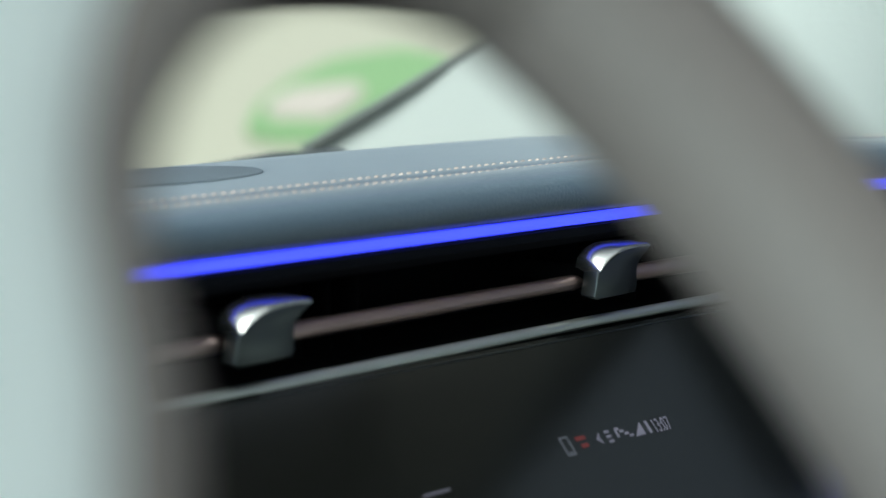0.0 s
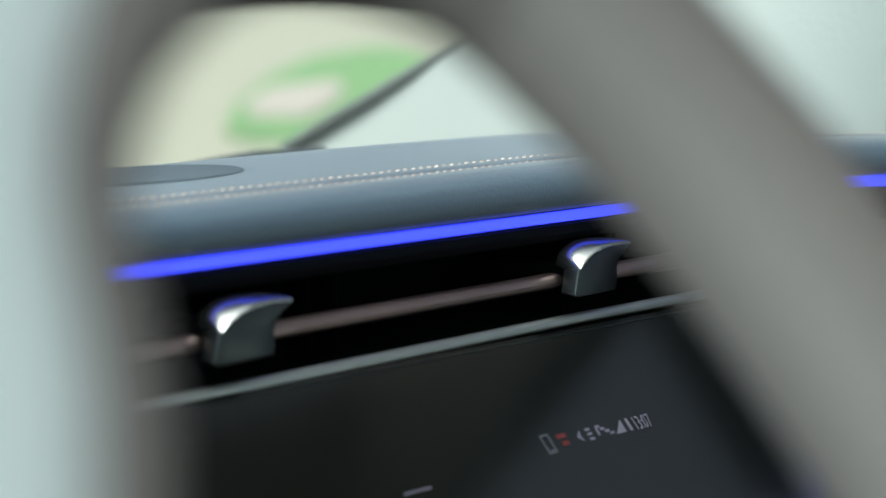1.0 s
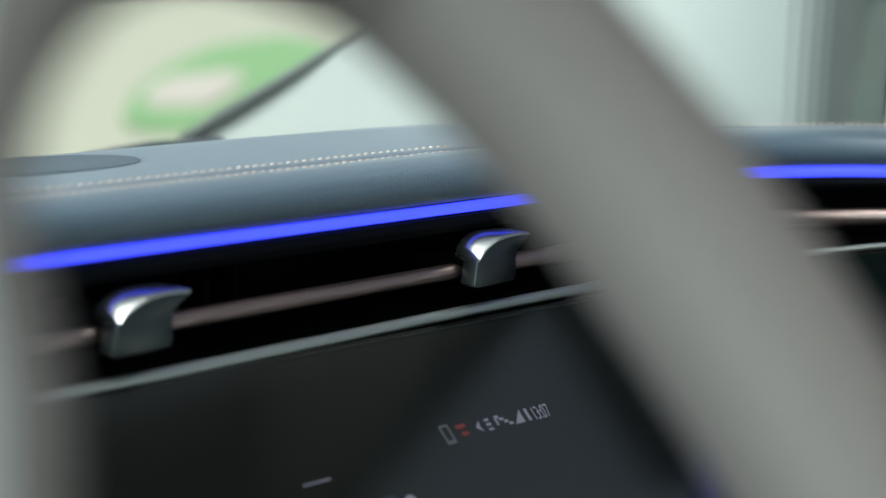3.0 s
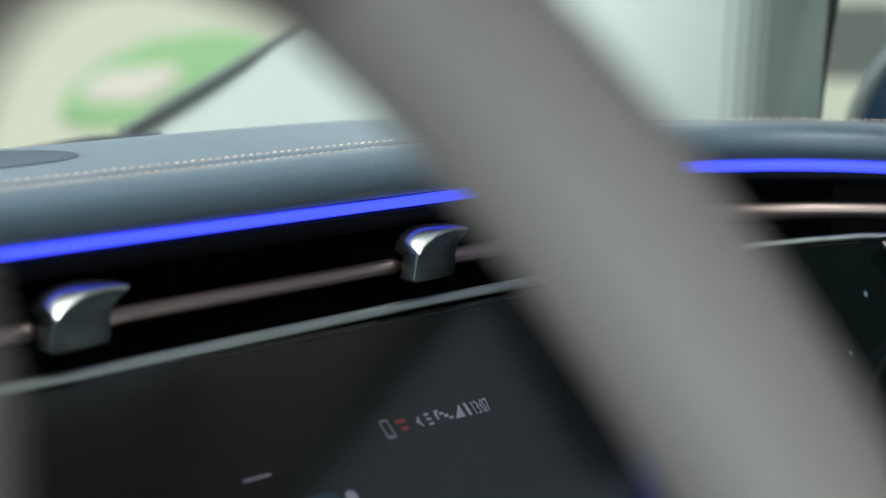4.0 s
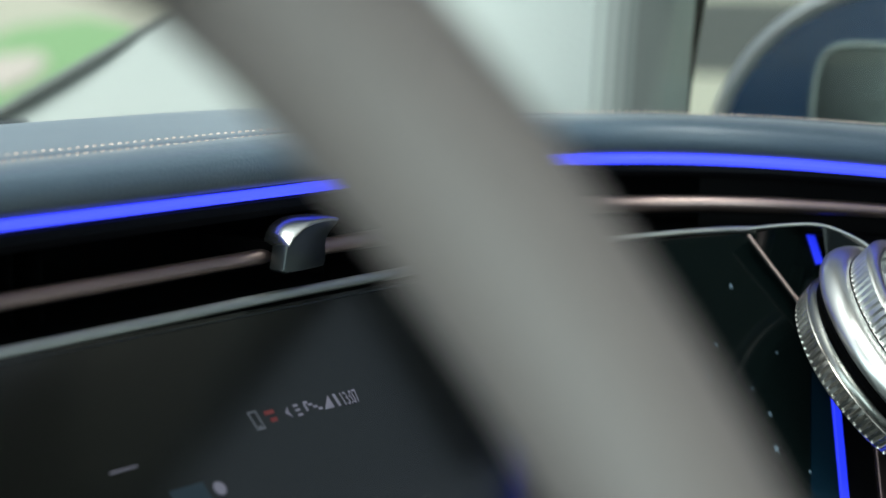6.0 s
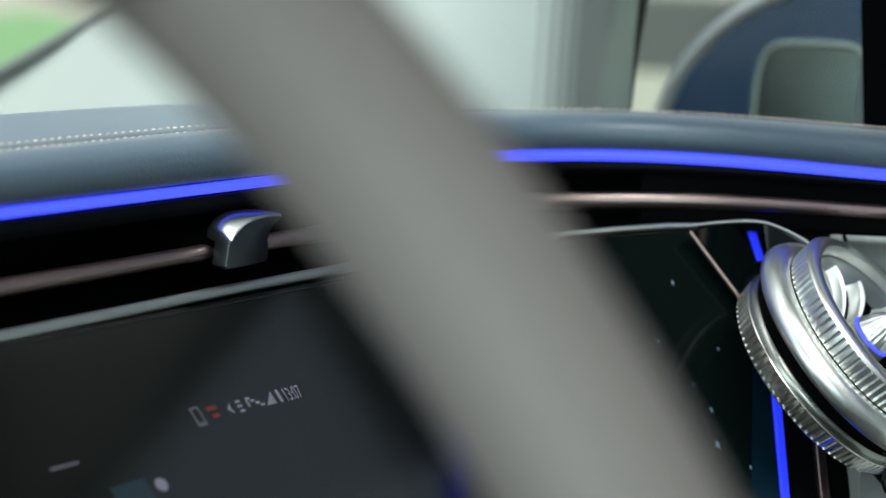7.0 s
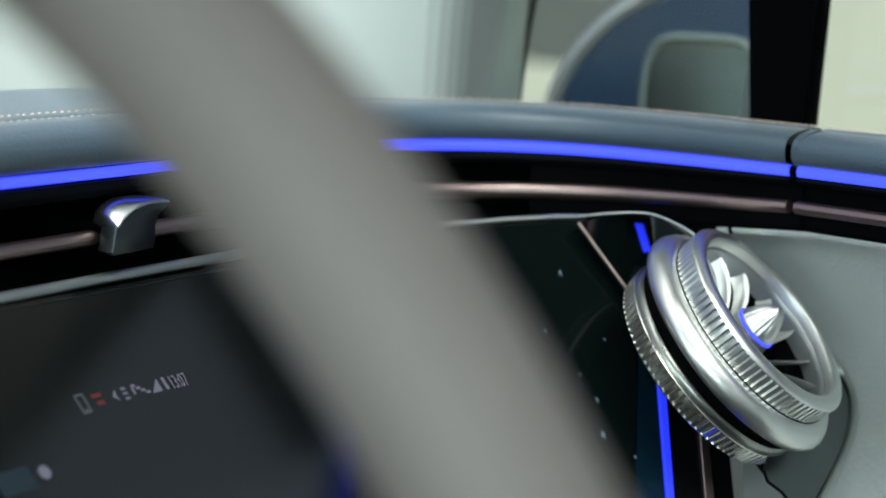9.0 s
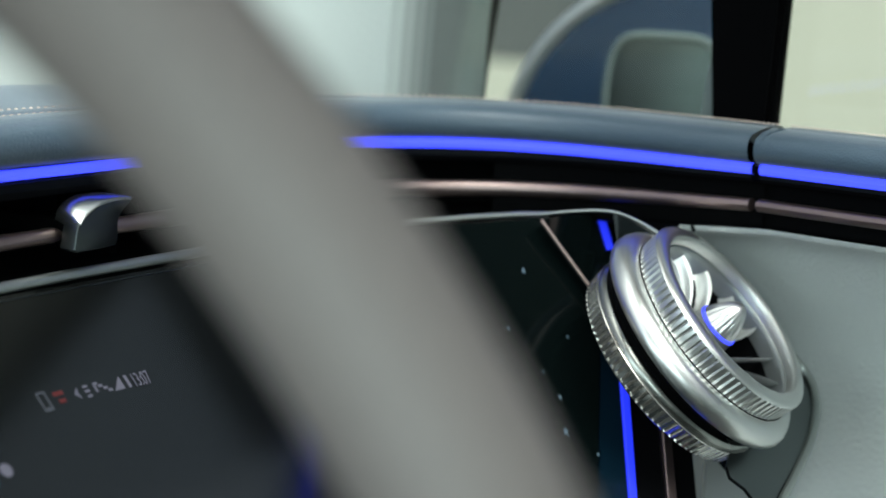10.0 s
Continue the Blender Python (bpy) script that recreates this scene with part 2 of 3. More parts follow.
for lo, hi in ((-1, TABS[0] - 0.0030), (TABS[0] + 0.020, TABS[1] - 0.0030), (TABS[1] + 0.020, 2)):
    seg = stretch(dash_line, lambda p: lo < p.x < hi)
    if lo > 0:
        seg = [Vector((lo, 0.549, 0))] + seg
    if hi < 1:
        seg = seg + [Vector((hi, 0.549, 0))]
    bar = piece("trim_bar", sweep(seg, BAR, BLUE, True, swell=0.5), "copper", dash, "satin copper bar")
    for p, on in ((seg[0], lo > 0), (seg[-1], hi < 1)):
        if on:
            bm = bmesh.new()
            bmesh.ops.create_uvsphere(bm, u_segments=12, v_segments=8, radius=1)
            bmesh.ops.transform(bm, verts=bm.verts, matrix=Matrix.Translation((p.x, 0.552, BLUE - 0.0275 * shrink(p)[1])) @ Matrix.Diagonal((0.0078, 0.0042, 0.0034, 1)))
            under(part("bar_tip", bm, "copper"), dash)
piece("edge_trim", sweep(stretch(dash_line, lambda p: p.x < 0.84), EDGE, BLUE, True), "trim", dash, "thin satin metal edge")
piece("front_face", sweep(stretch(dash_line, lambda p: 0.405 < p.y < 0.512 and p.x > 0.8), [(0.012, -0.0475), (0.03, -0.052), (0.07, -0.12), (0.07, -0.35)], BLUE), "black", dash)
piece("front_face", sweep(stretch(dash_line, lambda p: p.y > 0.505 or p.x < 0.8), [(0.0, -0.0454), (0.004, -0.050), (0.06, -0.12), (0.06, -0.35), (0.06, -0.75)], BLUE), "black", dash)
piece("screen_cowl", sweep(stretch(dash_line, lambda p: p.x < 0.79), [(0.155, 0.01), (0.30, -0.03), (0.70, -0.12), (0.72, -0.4)], BLUE, narrowing=False), "dark", dash)


def stitch_row(line, o, h, gap=0.0047, length=0.0037, r=0.00056):
    """Short threads, laid one after another along a plan line."""
    vs, fs, run, z = [], [], 0.0, Vector((0, 0, 1))
    for a, b in zip(line, line[1:]):
        d = (b - a).normalized()
        side = Vector((-d.y, d.x, 0))
        long = (b - a).length
        while run < long:
            p = a + d * run + side * (o + 0.006 * bulge_at(a.x) * (o < 0.028 and h < 0.0219 and a.y > 0.546))
            p = Vector((p.x, p.y, BLUE + h * shrink(a)[0]))
            f = d + side * 0.25
            n0 = len(vs)
            for k, (s, w) in enumerate(((-0.5, 0.35), (-0.3, 1), (0.3, 1), (0.5, 0.35))):
                for q, u in ((-1, 0), (0, 1), (1, 0)):
                    vs.append(p + f * (s * length) + side * (q * r * w) + z * (u * r * 1.1 * w))
            for k in range(3):
                for j in range(2):
                    fs.append((n0 + k * 3 + j, n0 + k * 3 + j + 1, n0 + k * 3 + j + 4, n0 + k * 3 + j + 3))
            run += gap
        run -= long
    return vs, fs


near = stretch(dash_line, lambda p: p.x > 0.22 and p.y > 0.5465)
for o, h in ((0.0125, 0.0211), (0.0270, 0.0217)):
    ob = piece("stitching", stitch_row(near, o, h), "thread", dash, "double row of beige stitches")
    ob["kind"] = "stuff"
speaker = [(0.055 * math.cos(a), 0.034 * math.sin(a)) for a in [i * math.pi / 24 for i in range(48)]]
piece("speaker_cover", slab(speaker, Matrix.Translation((0.465, 0.655, BLUE + 0.0222)), [(0, -0.002), (0, 0.0006), (0.001, 0.0011)]), "dark_grille", dash, "dark oval speaker cover")


# ---- vent tabs ----
def vent_tab(x):
    drop = 0.0022 if x < 0.5 else 0.0
    t = thing("vent_tab", "dark grey fin tab with polished chrome top edge in the vent", "vent control", "vent tabs", at=Vector((x, 0.545, BLUE - 0.033)))
    # the face's upper line, and how far the cap climbs behind it
    front = [(-0.0008, -0.0216, 0.0064), (0.0018, -0.0192, 0.0066), (0.0056, -0.0169, 0.0060), (0.0100, -0.0149, 0.0048), (0.0145, -0.0136, 0.0036), (0.0220, -0.0128, 0.0024), (0.0285, -0.0128, 0.0018), (0.0325, -0.0132, 0.0012)]
    top = smooth_line(front, 4)
    back = [(0.0334, -0.0139), (0.0318, -0.0156), (0.0290, -0.0172), (0.0266, -0.0192), (0.0252, -0.0216), (0.0247, -0.0242), (0.0250, -0.0272), (0.0249, -0.0302), (0.0236, -0.0328), (0.012, -0.0333), (-0.0014, -0.0336), (-0.0032, -0.0322), (-0.0022, -0.0282), (-0.0016, -0.0248)]
    outline = [(p.x, p.y) for p in top] + back
    m = basis(Vector((x, 0.5375, BLUE - drop)), (1, 0, 0), (0, 0, 1))
    body = piece("tab_body", slab(outline, m, [(0.0006, -0.0085), (0.0, -0.0006), (0.0003, 0.0), (0.0009, 0.0003)]), "vane", t, "dark satin metal face")
    edge = []
    for p in top:
        u = p.z
        for h, y in ((-0.0006, 0.0006), (0.0000, 0.0008), (0.0006, 0.0003), (0.22 * u + 0.0006, -0.0018), (0.48 * u + 0.0005, -0.0045), (0.70 * u + 0.0003, -0.0075), (0.80 * u, -0.0105), (0.78 * u, -0.0125), (0.3 * u - 0.001, -0.0135), (-0.0016, -0.0060)):
            edge.append(m @ Vector((p.x + 0.0004, p.y + h, y)))
    n, k = len(top), 10
    fs = [(i * k + j, i * k + (j + 1) % k, (i + 1) * k + (j + 1) % k, (i + 1) * k + j) for i in range(n - 1) for j in range(k)]
    piece("tab_cap", (edge, fs + [tuple(range(k)), tuple(range(k * n - k, k * n))]), "chrome", body, "polished chrome top edge", 60)
    stem = box((x + 0.010, 0.543, BLUE - 0.030), (x + 0.022, 0.600, BLUE - 0.022), 0.001)
    piece("stem", stem, "black", t)
    return t


for x in TABS:
    vent_tab(x)
for x in (0.47, 0.485, 0.50, 0.67):
    piece("vent_slat", box((x, 0.565, BLUE - 0.043), (x + 0.0012, 0.60, BLUE - 0.012), 0.0003), "black", dash)

# ---- central display ----
TAU = radians(43)
display = thing("central_display", "dark glossy touchscreen with small status icons", "display", at=Vector((0.45, 0.50, BLUE - 0.1)))
SCREEN = basis(Vector((0.45, 0.545, BLUE - 0.048)), (1, 0, 0), (0, math.sin(TAU), math.cos(TAU)))
screen = piece("screen", slab([(-0.35, -0.30), (0.31, -0.30), (0.31, 0), (-0.35, 0)], SCREEN, [(0, -0.006), (0, 0), (0.001, 0.001)]), "glass_screen", display, "dark glass")
piece("screen_edge", slab([(-0.35, -0.0034), (0.272, -0.0034), (0.272, -0.0029), (-0.35, -0.0029)], SCREEN, [(0, 0.0005), (0, 0.0014)]), "vane", display)


def on_screen(name, pts, mat, label=""):
    return piece(name, slab(pts, SCREEN, [(0, 0.0008), (0, 0.0013)]), mat, screen, label, 0)


def bar_icon(name, x0, y0, x1, y1, mat="icon"):
    """The icons of the status row, kept slim round its middle line."""
    if y0 > -0.058 and x0 > 0.1:
        y0, y1 = [-0.0512 + (y + 0.0512) * 0.8 for y in (y0, y1)]
        x0, x1 = x0 + 0.12 * (x1 - x0), x1 - 0.12 * (x1 - x0)
    return on_screen(name, [(x0, y0), (x1, y0), (x1, y1), (x0, y1)], mat)


# phone outline, red block of two bars, arrow, people, wave, signal, bar
for a, b, c, d in ((0.1105, -0.0565, 0.1155, -0.0557), (0.1105, -0.0463, 0.1155, -0.0455), (0.1105, -0.0565, 0.1112, -0.0455), (0.1148, -0.0565, 0.1155, -0.0455), (0.1118, -0.0553, 0.1142, -0.0545)):
    bar_icon("phone_icon", a, b, c, d, "icon_mid")
bar_icon("red_icon", 0.1185, -0.0495, 0.1258, -0.0472, "icon_red")
bar_icon("red_icon", 0.1200, -0.0540, 0.1250, -0.0517, "icon_red")
on_screen("arrow_icon", [(0.1305, -0.0512), (0.1334, -0.0485), (0.1326, -0.0512), (0.1334, -0.0538)], "icon")
for y in (-0.0548, -0.0518, -0.0490):
    bar_icon("list_icon", 0.1365, y, 0.1400, y + 0.0014)
for k in range(4):
    bar_icon("wave_icon", 0.1430 + 0.0022 * k, -0.0488 - 0.0018 * k, 0.1462 + 0.0022 * k, -0.0474 - 0.0018 * k)
bar_icon("wave_icon", 0.1428, -0.0530, 0.1442, -0.0490)
on_screen("signal_icon", [(0.1535, -0.0542), (0.1595, -0.0542), (0.1595, -0.0482)], "icon")
bar_icon("battery_icon", 0.1622, -0.0550, 0.1642, -0.0475)
bar_icon("menu_bar", 0.0290, -0.0569, 0.0430, -0.0562, "icon")
on_screen("app_icon", [(0.0745 + 0.0030 * math.cos(a), -0.0745 + 0.0030 * math.sin(a)) for a in [i * math.pi / 8 for i in range(16)]], "icon")
on_screen("app_tile", [(0.050, -0.080), (0.068, -0.080), (0.068, -0.070), (0.050, -0.070)], "icon_dim")
font = bpy.data.curves.new("clock_text", "FONT")
font.body, font.size, font.extrude = "13:07", 0.0092, 0.0001
clock = new("clock_text", font)
clock.data.materials.append(M["icon"])
clock.matrix_world = SCREEN @ Matrix.Translation((0.1655, -0.0548, 0.0014)) @ Matrix.Diagonal((0.56, 1.0, 1.0, 1))
dg = bpy.context.evaluated_depsgraph_get()
text_mesh = bpy.data.meshes.new_from_object(clock.evaluated_get(dg))
text_mesh.transform(clock.matrix_world)
bpy.data.objects.remove(clock)
time_text = under(new("clock_text", text_mesh), screen)

# ---- passenger panel ----
panel = thing("passenger_panel", "gloss black passenger trim panel with small pale specks", "trim panel", at=Vector((0.8, 0.48, BLUE - 0.1)))
PANEL = basis(W(0.70, 0.545, -0.140), (0.862, -0.503, 0.0623), (0.252, 0.532, 0.808))
face = piece("panel_face", slab([(0.055, -0.26), (0.134, -0.26), (0.168, -0.15), (0.2105, -0.045), (0.2025, 0.000), (0.10, 0.0045), (0.06, 0.0045)], PANEL, [(0, -0.0008), (0, 0), (0.0006, 0.0006)]), "gloss", panel, "gloss black face")


top_line = [PANEL @ Vector(p) for p in ((0.06, 0.0055, 0), (0.10, 0.0058, 0), (0.15, 0.0052, 0), (0.18, 0.0038, 0), (0.196, 0.002, 0))]
piece("panel_edge", tube(top_line, 0.0016, 8), "trim", panel, "thin satin metal edge")


def leaning(name, x0, x1, mat, lift, label="", y0=-0.26, y1=-0.05):
    f = lambda x, y: (x + (y + 0.15) * 0.31, y)
    return piece(name, slab([f(x0, y0), f(x1, y0), f(x1, y1), f(x0, y1)], PANEL, [(0, -0.006), (0, lift), (0.0004, lift + 0.0004)]), mat, panel, label)


# strips modelled in place of the door trim's reflection in the gloss panel
leaning("mirrored_band", 0.1685, 0.1856, "mirrored_navy", -0.001)
leaning("mirrored_light", 0.1858, 0.1903, "led_mirrored", 0.0, "upright blue strip standing in for the door light's reflection")
leaning("mirrored_gap", 0.1907, 0.2078, "black", -0.003)
leaning("mirrored_bar", 0.208, 0.2132, "copper", 0.0, "copper strip standing in for the door bar's reflection")
leaning("mirrored_gap", 0.2134, 0.2268, "black", -0.003)
rnd = random.Random(4)
for x, y, r in ((0.1704, -0.0275, 0.0016), (0.1628, -0.114, 0.0022), (0.1662, -0.0966, 0.0013), (0.1409, -0.0733, 0.0009), (0.1617, -0.0823, 0.0008), (0.1508, -0.0573, 0.0011), (0.182, -0.066, 0.0008), (0.176, -0.128, 0.001)):
    pts = [(x + 1.4 * r * k * math.cos(a) * 0.6, y + 1.4 * r * k * math.sin(a)) for a, k in [(i * math.pi / 5, (1, 0.35)[i % 2] * rnd.uniform(0.7, 1.2)) for i in range(10)]]
    piece("speck", slab(pts, PANEL, [(0, 0.0006), (0, 0.0011)]), "speck", face, "", 0)

# ---- round vent ----
V0 = W(0.861, 0.341, -0.164)
VN = Vector((-0.013, -0.758, 0.652)).normalized()
vx = (Vector((1, 0, 0)) - VN * VN.x).normalized()
AXIS = Vector((0.072, -0.741, 0.666)).normalized()
ax = (Vector((1, 0, 0)) - AXIS * AXIS.x).normalized()
VENT = basis(V0, ax, AXIS.cross(ax)) @ Matrix.Scale(1.06, 4)
FLAT = basis(V0, vx, VN.cross(vx))
plate = thing("vent_plate", "gloss black trim plate under the round vent", "trim plate", at=V0)
PLATE = [(-0.008, 0.0945), (0.0171, 0.0949), (0.0525, 0.0921), (0.0768, 0.087), (0.097, 0.0777), (0.1086, 0.0698), (0.1402, 0.025), (0.1569, -0.0202), (0.1581, -0.0395), (0.1476, -0.0505), (0.1197, -0.0645), (0.0831, -0.0754), (0.0500, -0.074), (0.0330, -0.0690), (0.0150, -0.0620), (0.0098, -0.0500), (0.0025, -0.0004), (-0.004, 0.0535)]
plate_line = smooth_line([(*p, 0) for p in PLATE + PLATE[:1]], 4)[:-1]
piece("plate_face", slab([(p.x, p.y) for p in plate_line], FLAT, [(0.0, -0.0545), (0.0, -0.0536), (0.0004, -0.0530)]), "gloss", plate, "gloss black face")
rim_line = [FLAT @ Vector((p.x, p.y, -0.0528)) for p in plate_line]
arch = smooth_line([W(0.8624, 0.4484, -0.1254), W(0.8666, 0.4297, -0.1222), W(0.8710, 0.4142, -0.1210), W(0.8721, 0.4016, -0.1233), W(0.8725, 0.3866, -0.1294), W(0.8708, 0.3746, -0.1370)], 5)
piece("plate_edge", tube(arch, 0.0008, 8), "trim", plate, "thin satin metal edge")
wing = arch[11:] + [W(0.869, 0.385, -0.1438), W(0.869, 0.4064, -0.1397)]
n = len(wing)
wing_back = [p + Vector((0.0012, 0.0006, 0)) for p in wing]
piece("plate_wing", (wing + wing_back, [tuple(range(n)), tuple(range(n, 2 * n))] + [(i, (i + 1) % n, n + (i + 1) % n, n + i) for i in range(n)]), "gloss", plate, "gloss black shoulder over the vent", 0)
piece("plate_joint", tube(rim_line[67:] + rim_line[:1], 0.0009, 6), "copper", plate, "thin copper line")

paddle = smooth_line([(*p, 0) for p in [(0.0754, -0.0026), (0.0969, -0.0253), (0.0991, -0.0386), (0.0935, -0.0489), (0.0801, -0.0583), (0.0533, -0.0694), (0.0218, -0.0784), (-0.0084, -0.0858), (-0.0245, -0.0900), (-0.0345, -0.0860), (-0.0375, -0.0733), (-0.0406, -0.0606), (0.0149, -0.0388)]], 3)
TAIL = Matrix.Translation((0, 0, EYE)) @ Matrix.Scale(1.013, 4) @ Matrix.Translation((0, 0, -EYE)) @ FLAT
piece("plate_tail", slab([(p.x, p.y) for p in paddle], TAIL, [(0.0, -0.0280), (0.0, -0.0275), (0.0003, -0.0272)]), "dark_chrome", plate, "dark mirror finish")
piece("tail_groove", tube([TAIL @ Vector((0.03 + (p.x - 0.03) * 0.955, -0.05 + (p.y + 0.05) * 0.93, -0.0272)) for p in paddle[1:25]], 0.0008, 6), "black", plate)
piece("tail_edge", tube([TAIL @ Vector((p.x, p.y, -0.0266)) for p in paddle[1:25]], 0.0024, 8), "trim", plate, "rounded satin metal edge")
piece("tail_joint", tube([TAIL @ Vector((p.x, p.y, -0.0270)) for p in paddle[28:34]], 0.0007, 6), "black", plate)
# glowing sliver painting the blue strip's reflection on the plate
piece("plate_reflection", slab([(0.0545, 0.0995), (0.0615, 0.0985), (0.0428, 0.0693), (0.0365, 0.0701)], FLAT, [(0, -0.0530), (0, -0.0522)]), "led_mirrored", plate, "blue line painting the light strip's reflection", 0)
vent = thing("round_air_vent", "round satin silver turbine air vent with ribbed rings", "air vent", at=V0)
piece("outer_ring", lathe([(0.0424, -0.0050), (0.0426, 0.0), (0.0430, 0.0014), (0.0438, 0.0023), (0.0451, 0.0026), (0.0470, 0.0024), (0.0488, 0.0017), (0.0499, 0.0008), (0.0504, 0.0001), (0.0505, -0.0001), (0.0506, -0.0005), (0.0499, -0.0096), (0.0498, -0.0100), (0.0490, -0.0108), (0.046, -0.0112)],
                          VENT, 352, (10, 11, 0.0007)), "silver", vent, "satin silver ring with fine ribs", 25)
piece("flange", lathe([(0.0470, -0.0150), (0.0496, -0.0118), (0.0504, -0.0104), (0.0516, -0.0102), (0.0540, -0.0109), (0.0562, -0.0124), (0.0579, -0.0145), (0.0590, -0.0168), (0.0592, -0.0192), (0.0583, -0.0210), (0.0560, -0.0221), (0.050, -0.0224)], VENT, 128), "silver", vent, "smooth satin silver flange")
piece("gasket", lathe([(0.050, -0.0218), (0.0550, -0.0219), (0.0530, -0.0245), (0.0500, -0.0255), (0.0492, -0.0288), (0.045, -0.0293)], VENT), "black", vent)
piece("gasket", lathe([(0.0440, -0.0108), (0.0486, -0.0109), (0.0480, -0.0140), (0.0474, -0.0150)], VENT), "black", vent)
# two solid rings in place of the vent's reflection in the plate
piece("mirrored_flange", lathe([(0.045, -0.0290), (0.0500, -0.0284), (0.0519, -0.0287), (0.0529, -0.0297), (0.0534, -0.0310), (0.0535, -0.0322), (0.0530, -0.0328), (0.050, -0.0330)], VENT, 128), "shoulder", vent, "smooth silver band standing in for the flange's reflection")
piece("mirrored_ring", lathe([(0.045, -0.0324), (0.0524, -0.0326), (0.0533, -0.0330), (0.0536, -0.0334), (0.0535, -0.0340), (0.0520, -0.0412), (0.0516, -0.0418), (0.0502, -0.0428), (0.043, -0.0432)], VENT, 352, (4, 5, 0.0013)), "cast", vent, "ribbed silver ring standing in for the outer ring's reflection", 25)
piece("inner_wall", lathe([(0.0427, -0.0030), (0.0421, -0.0034), (0.0417, -0.0030), (0.0413, -0.0036), (0.0411, -0.0060), (0.0408, -0.0125)], VENT, 96), "wall_metal", vent, "grey satin inner wall")
piece("well", lathe([(0.0430, -0.0124), (0.0407, -0.0124), (0.0400, -0.034), (0.001, -0.036)], VENT, 64), "black", vent, "black inner well")
hub = piece("hub", lathe([(0.0003, 0.0080), (0.0024, 0.0074), (0.0048, 0.0050), (0.0078, 0.0), (0.0096, -0.0050), (0.0101, -0.0062)], VENT, 72, (3, 4, 0.0006)), "silver", vent, "fluted silver cone")
piece("hub_base", lathe([(0.0103, -0.0082), (0.0110, -0.0120), (0.0118, -0.034)], VENT, 48), "silver", vent)
piece("hub_light", lathe([(0.0102, -0.0064), (0.0106, -0.0066), (0.0108, -0.0079), (0.0102, -0.0081)], VENT, 48), "led", hub, "glowing blue ring")
for i in range(14):
    a0 = 2 * math.pi * i / 14 + 0.1
    vs = []
    for k in range(9):
        t = k / 8
        r = 0.0112 + (0.0415 - 0.0112) * t
        a = a0 + 0.20 * t * t
        d, s = Vector((math.cos(a), math.sin(a), 0)), Vector((-math.sin(a), math.cos(a), 0))
        top = -0.0235 + 0.0165 * math.sin(0.5 * math.pi * t)
        for off, h in ((0.0030, -0.0062), (0.0014, -0.0042), (0.0004, -0.0020), (-0.0002, 0.0002), (-0.0006, 0.0003), (-0.0001, -0.0020), (0.0009, -0.0042), (0.0025, -0.0064)):
            vs.append(VENT @ (d * r + s * (off * (0.6 + 0.6 * t)) + Vector((0, 0, top + h))))
    fs = [(k * 8 + j, k * 8 + (j + 1) % 8, (k + 1) * 8 + (j + 1) % 8, (k + 1) * 8 + j) for k in range(8) for j in range(8)]
    piece("fin", (vs, fs), "fin", vent, "", 60)

# ---- steering wheel ----
WC = W(0.0756, 0.1428, -0.0794)
wheel = thing("steering_wheel", "grey leather steering wheel with pale airbag cover", "steering wheel", at=WC)
tilt = radians(35)
WHEEL = basis(WC, (1, 0, 0), (0, math.sin(tilt), math.cos(tilt)))
vs, fs = [], []
for i in range(160):
    a = 2 * math.pi * i / 160
    for k in range(24):
        b = 2 * math.pi * k / 24
        r = 0.175 + 0.017 * math.cos(b)
        vs.append(WHEEL @ Vector((r * math.cos(a), r * math.sin(a), 0.017 * math.sin(b))))
        fs.append((i * 24 + k, i * 24 + (k + 1) % 24, (i + 1) % 160 * 24 + (k + 1) % 24, (i + 1) % 160 * 24 + k))
piece("rim", (vs, fs), "grey_leather", wheel, "grey leather rim", 60)
# the spoke's rounded edge leaves the rim in a tight bow and runs down beside the airbag cover
BOW = [(0.016, -0.03, 0.008), (0.0245, 0.0, 0.008), (0.0319, 0.028, 0.008), (0.0379, 0.0426, 0.008), (0.0421, 0.0602, 0.008), (0.0441, 0.0675, 0.008), (0.0478, 0.0753, 0.008), (0.0532, 0.084, 0.0088),
       (0.0623, 0.094, 0.0095), (0.0753, 0.1036, 0.0102), (0.0905, 0.1101, 0.011), (0.1062, 0.1123, 0.0123), (0.1192, 0.1104, 0.0135), (0.1311, 0.1066, 0.0147), (0.142, 0.1018, 0.016)]
bow = smooth_line(BOW, 5)
vs, fs = [], []
for i, p in enumerate(bow):
    d = bow[min(i + 1, len(bow) - 1)] - bow[max(i - 1, 0)]
    d = Vector((d.x, d.y, 0)).normalized()
    q = Vector((-d.y, d.x, 0))
    for k in range(20):
        b = 2 * math.pi * k / 20
        vs.append(WHEEL @ (Vector((p.x, p.y, 0)) + q * (p.z * math.cos(b)) + Vector((0, 0, p.z * math.sin(b)))))
fs = [(i * 20 + k, i * 20 + (k + 1) % 20, (i + 1) * 20 + (k + 1) % 20, (i + 1) * 20 + k) for i in range(len(bow) - 1) for k in range(20)]
# rim grey beside the pale cover paints shade on the cover's rounding
piece("spoke_edge", (vs, fs), "grey_leather", wheel, "grey leather spoke edge painting the cover's shaded rounding", 60)
COVER = [(p.x, p.y) for p in bow[::2]] + [(0.12, 0.125), (0.06, 0.160), (0.0, 0.168), (-0.08, 0.15), (-0.15, 0.09), (-0.168, 0.0), (-0.10, -0.05), (-0.03, -0.07)]
piece("airbag_cover", slab(COVER, WHEEL, [(0.002, -0.006), (0.001, 0.004), (0.004, 0.0078), (0.010, 0.0090)]), "cover", wheel, "pale smooth airbag cover", 60)
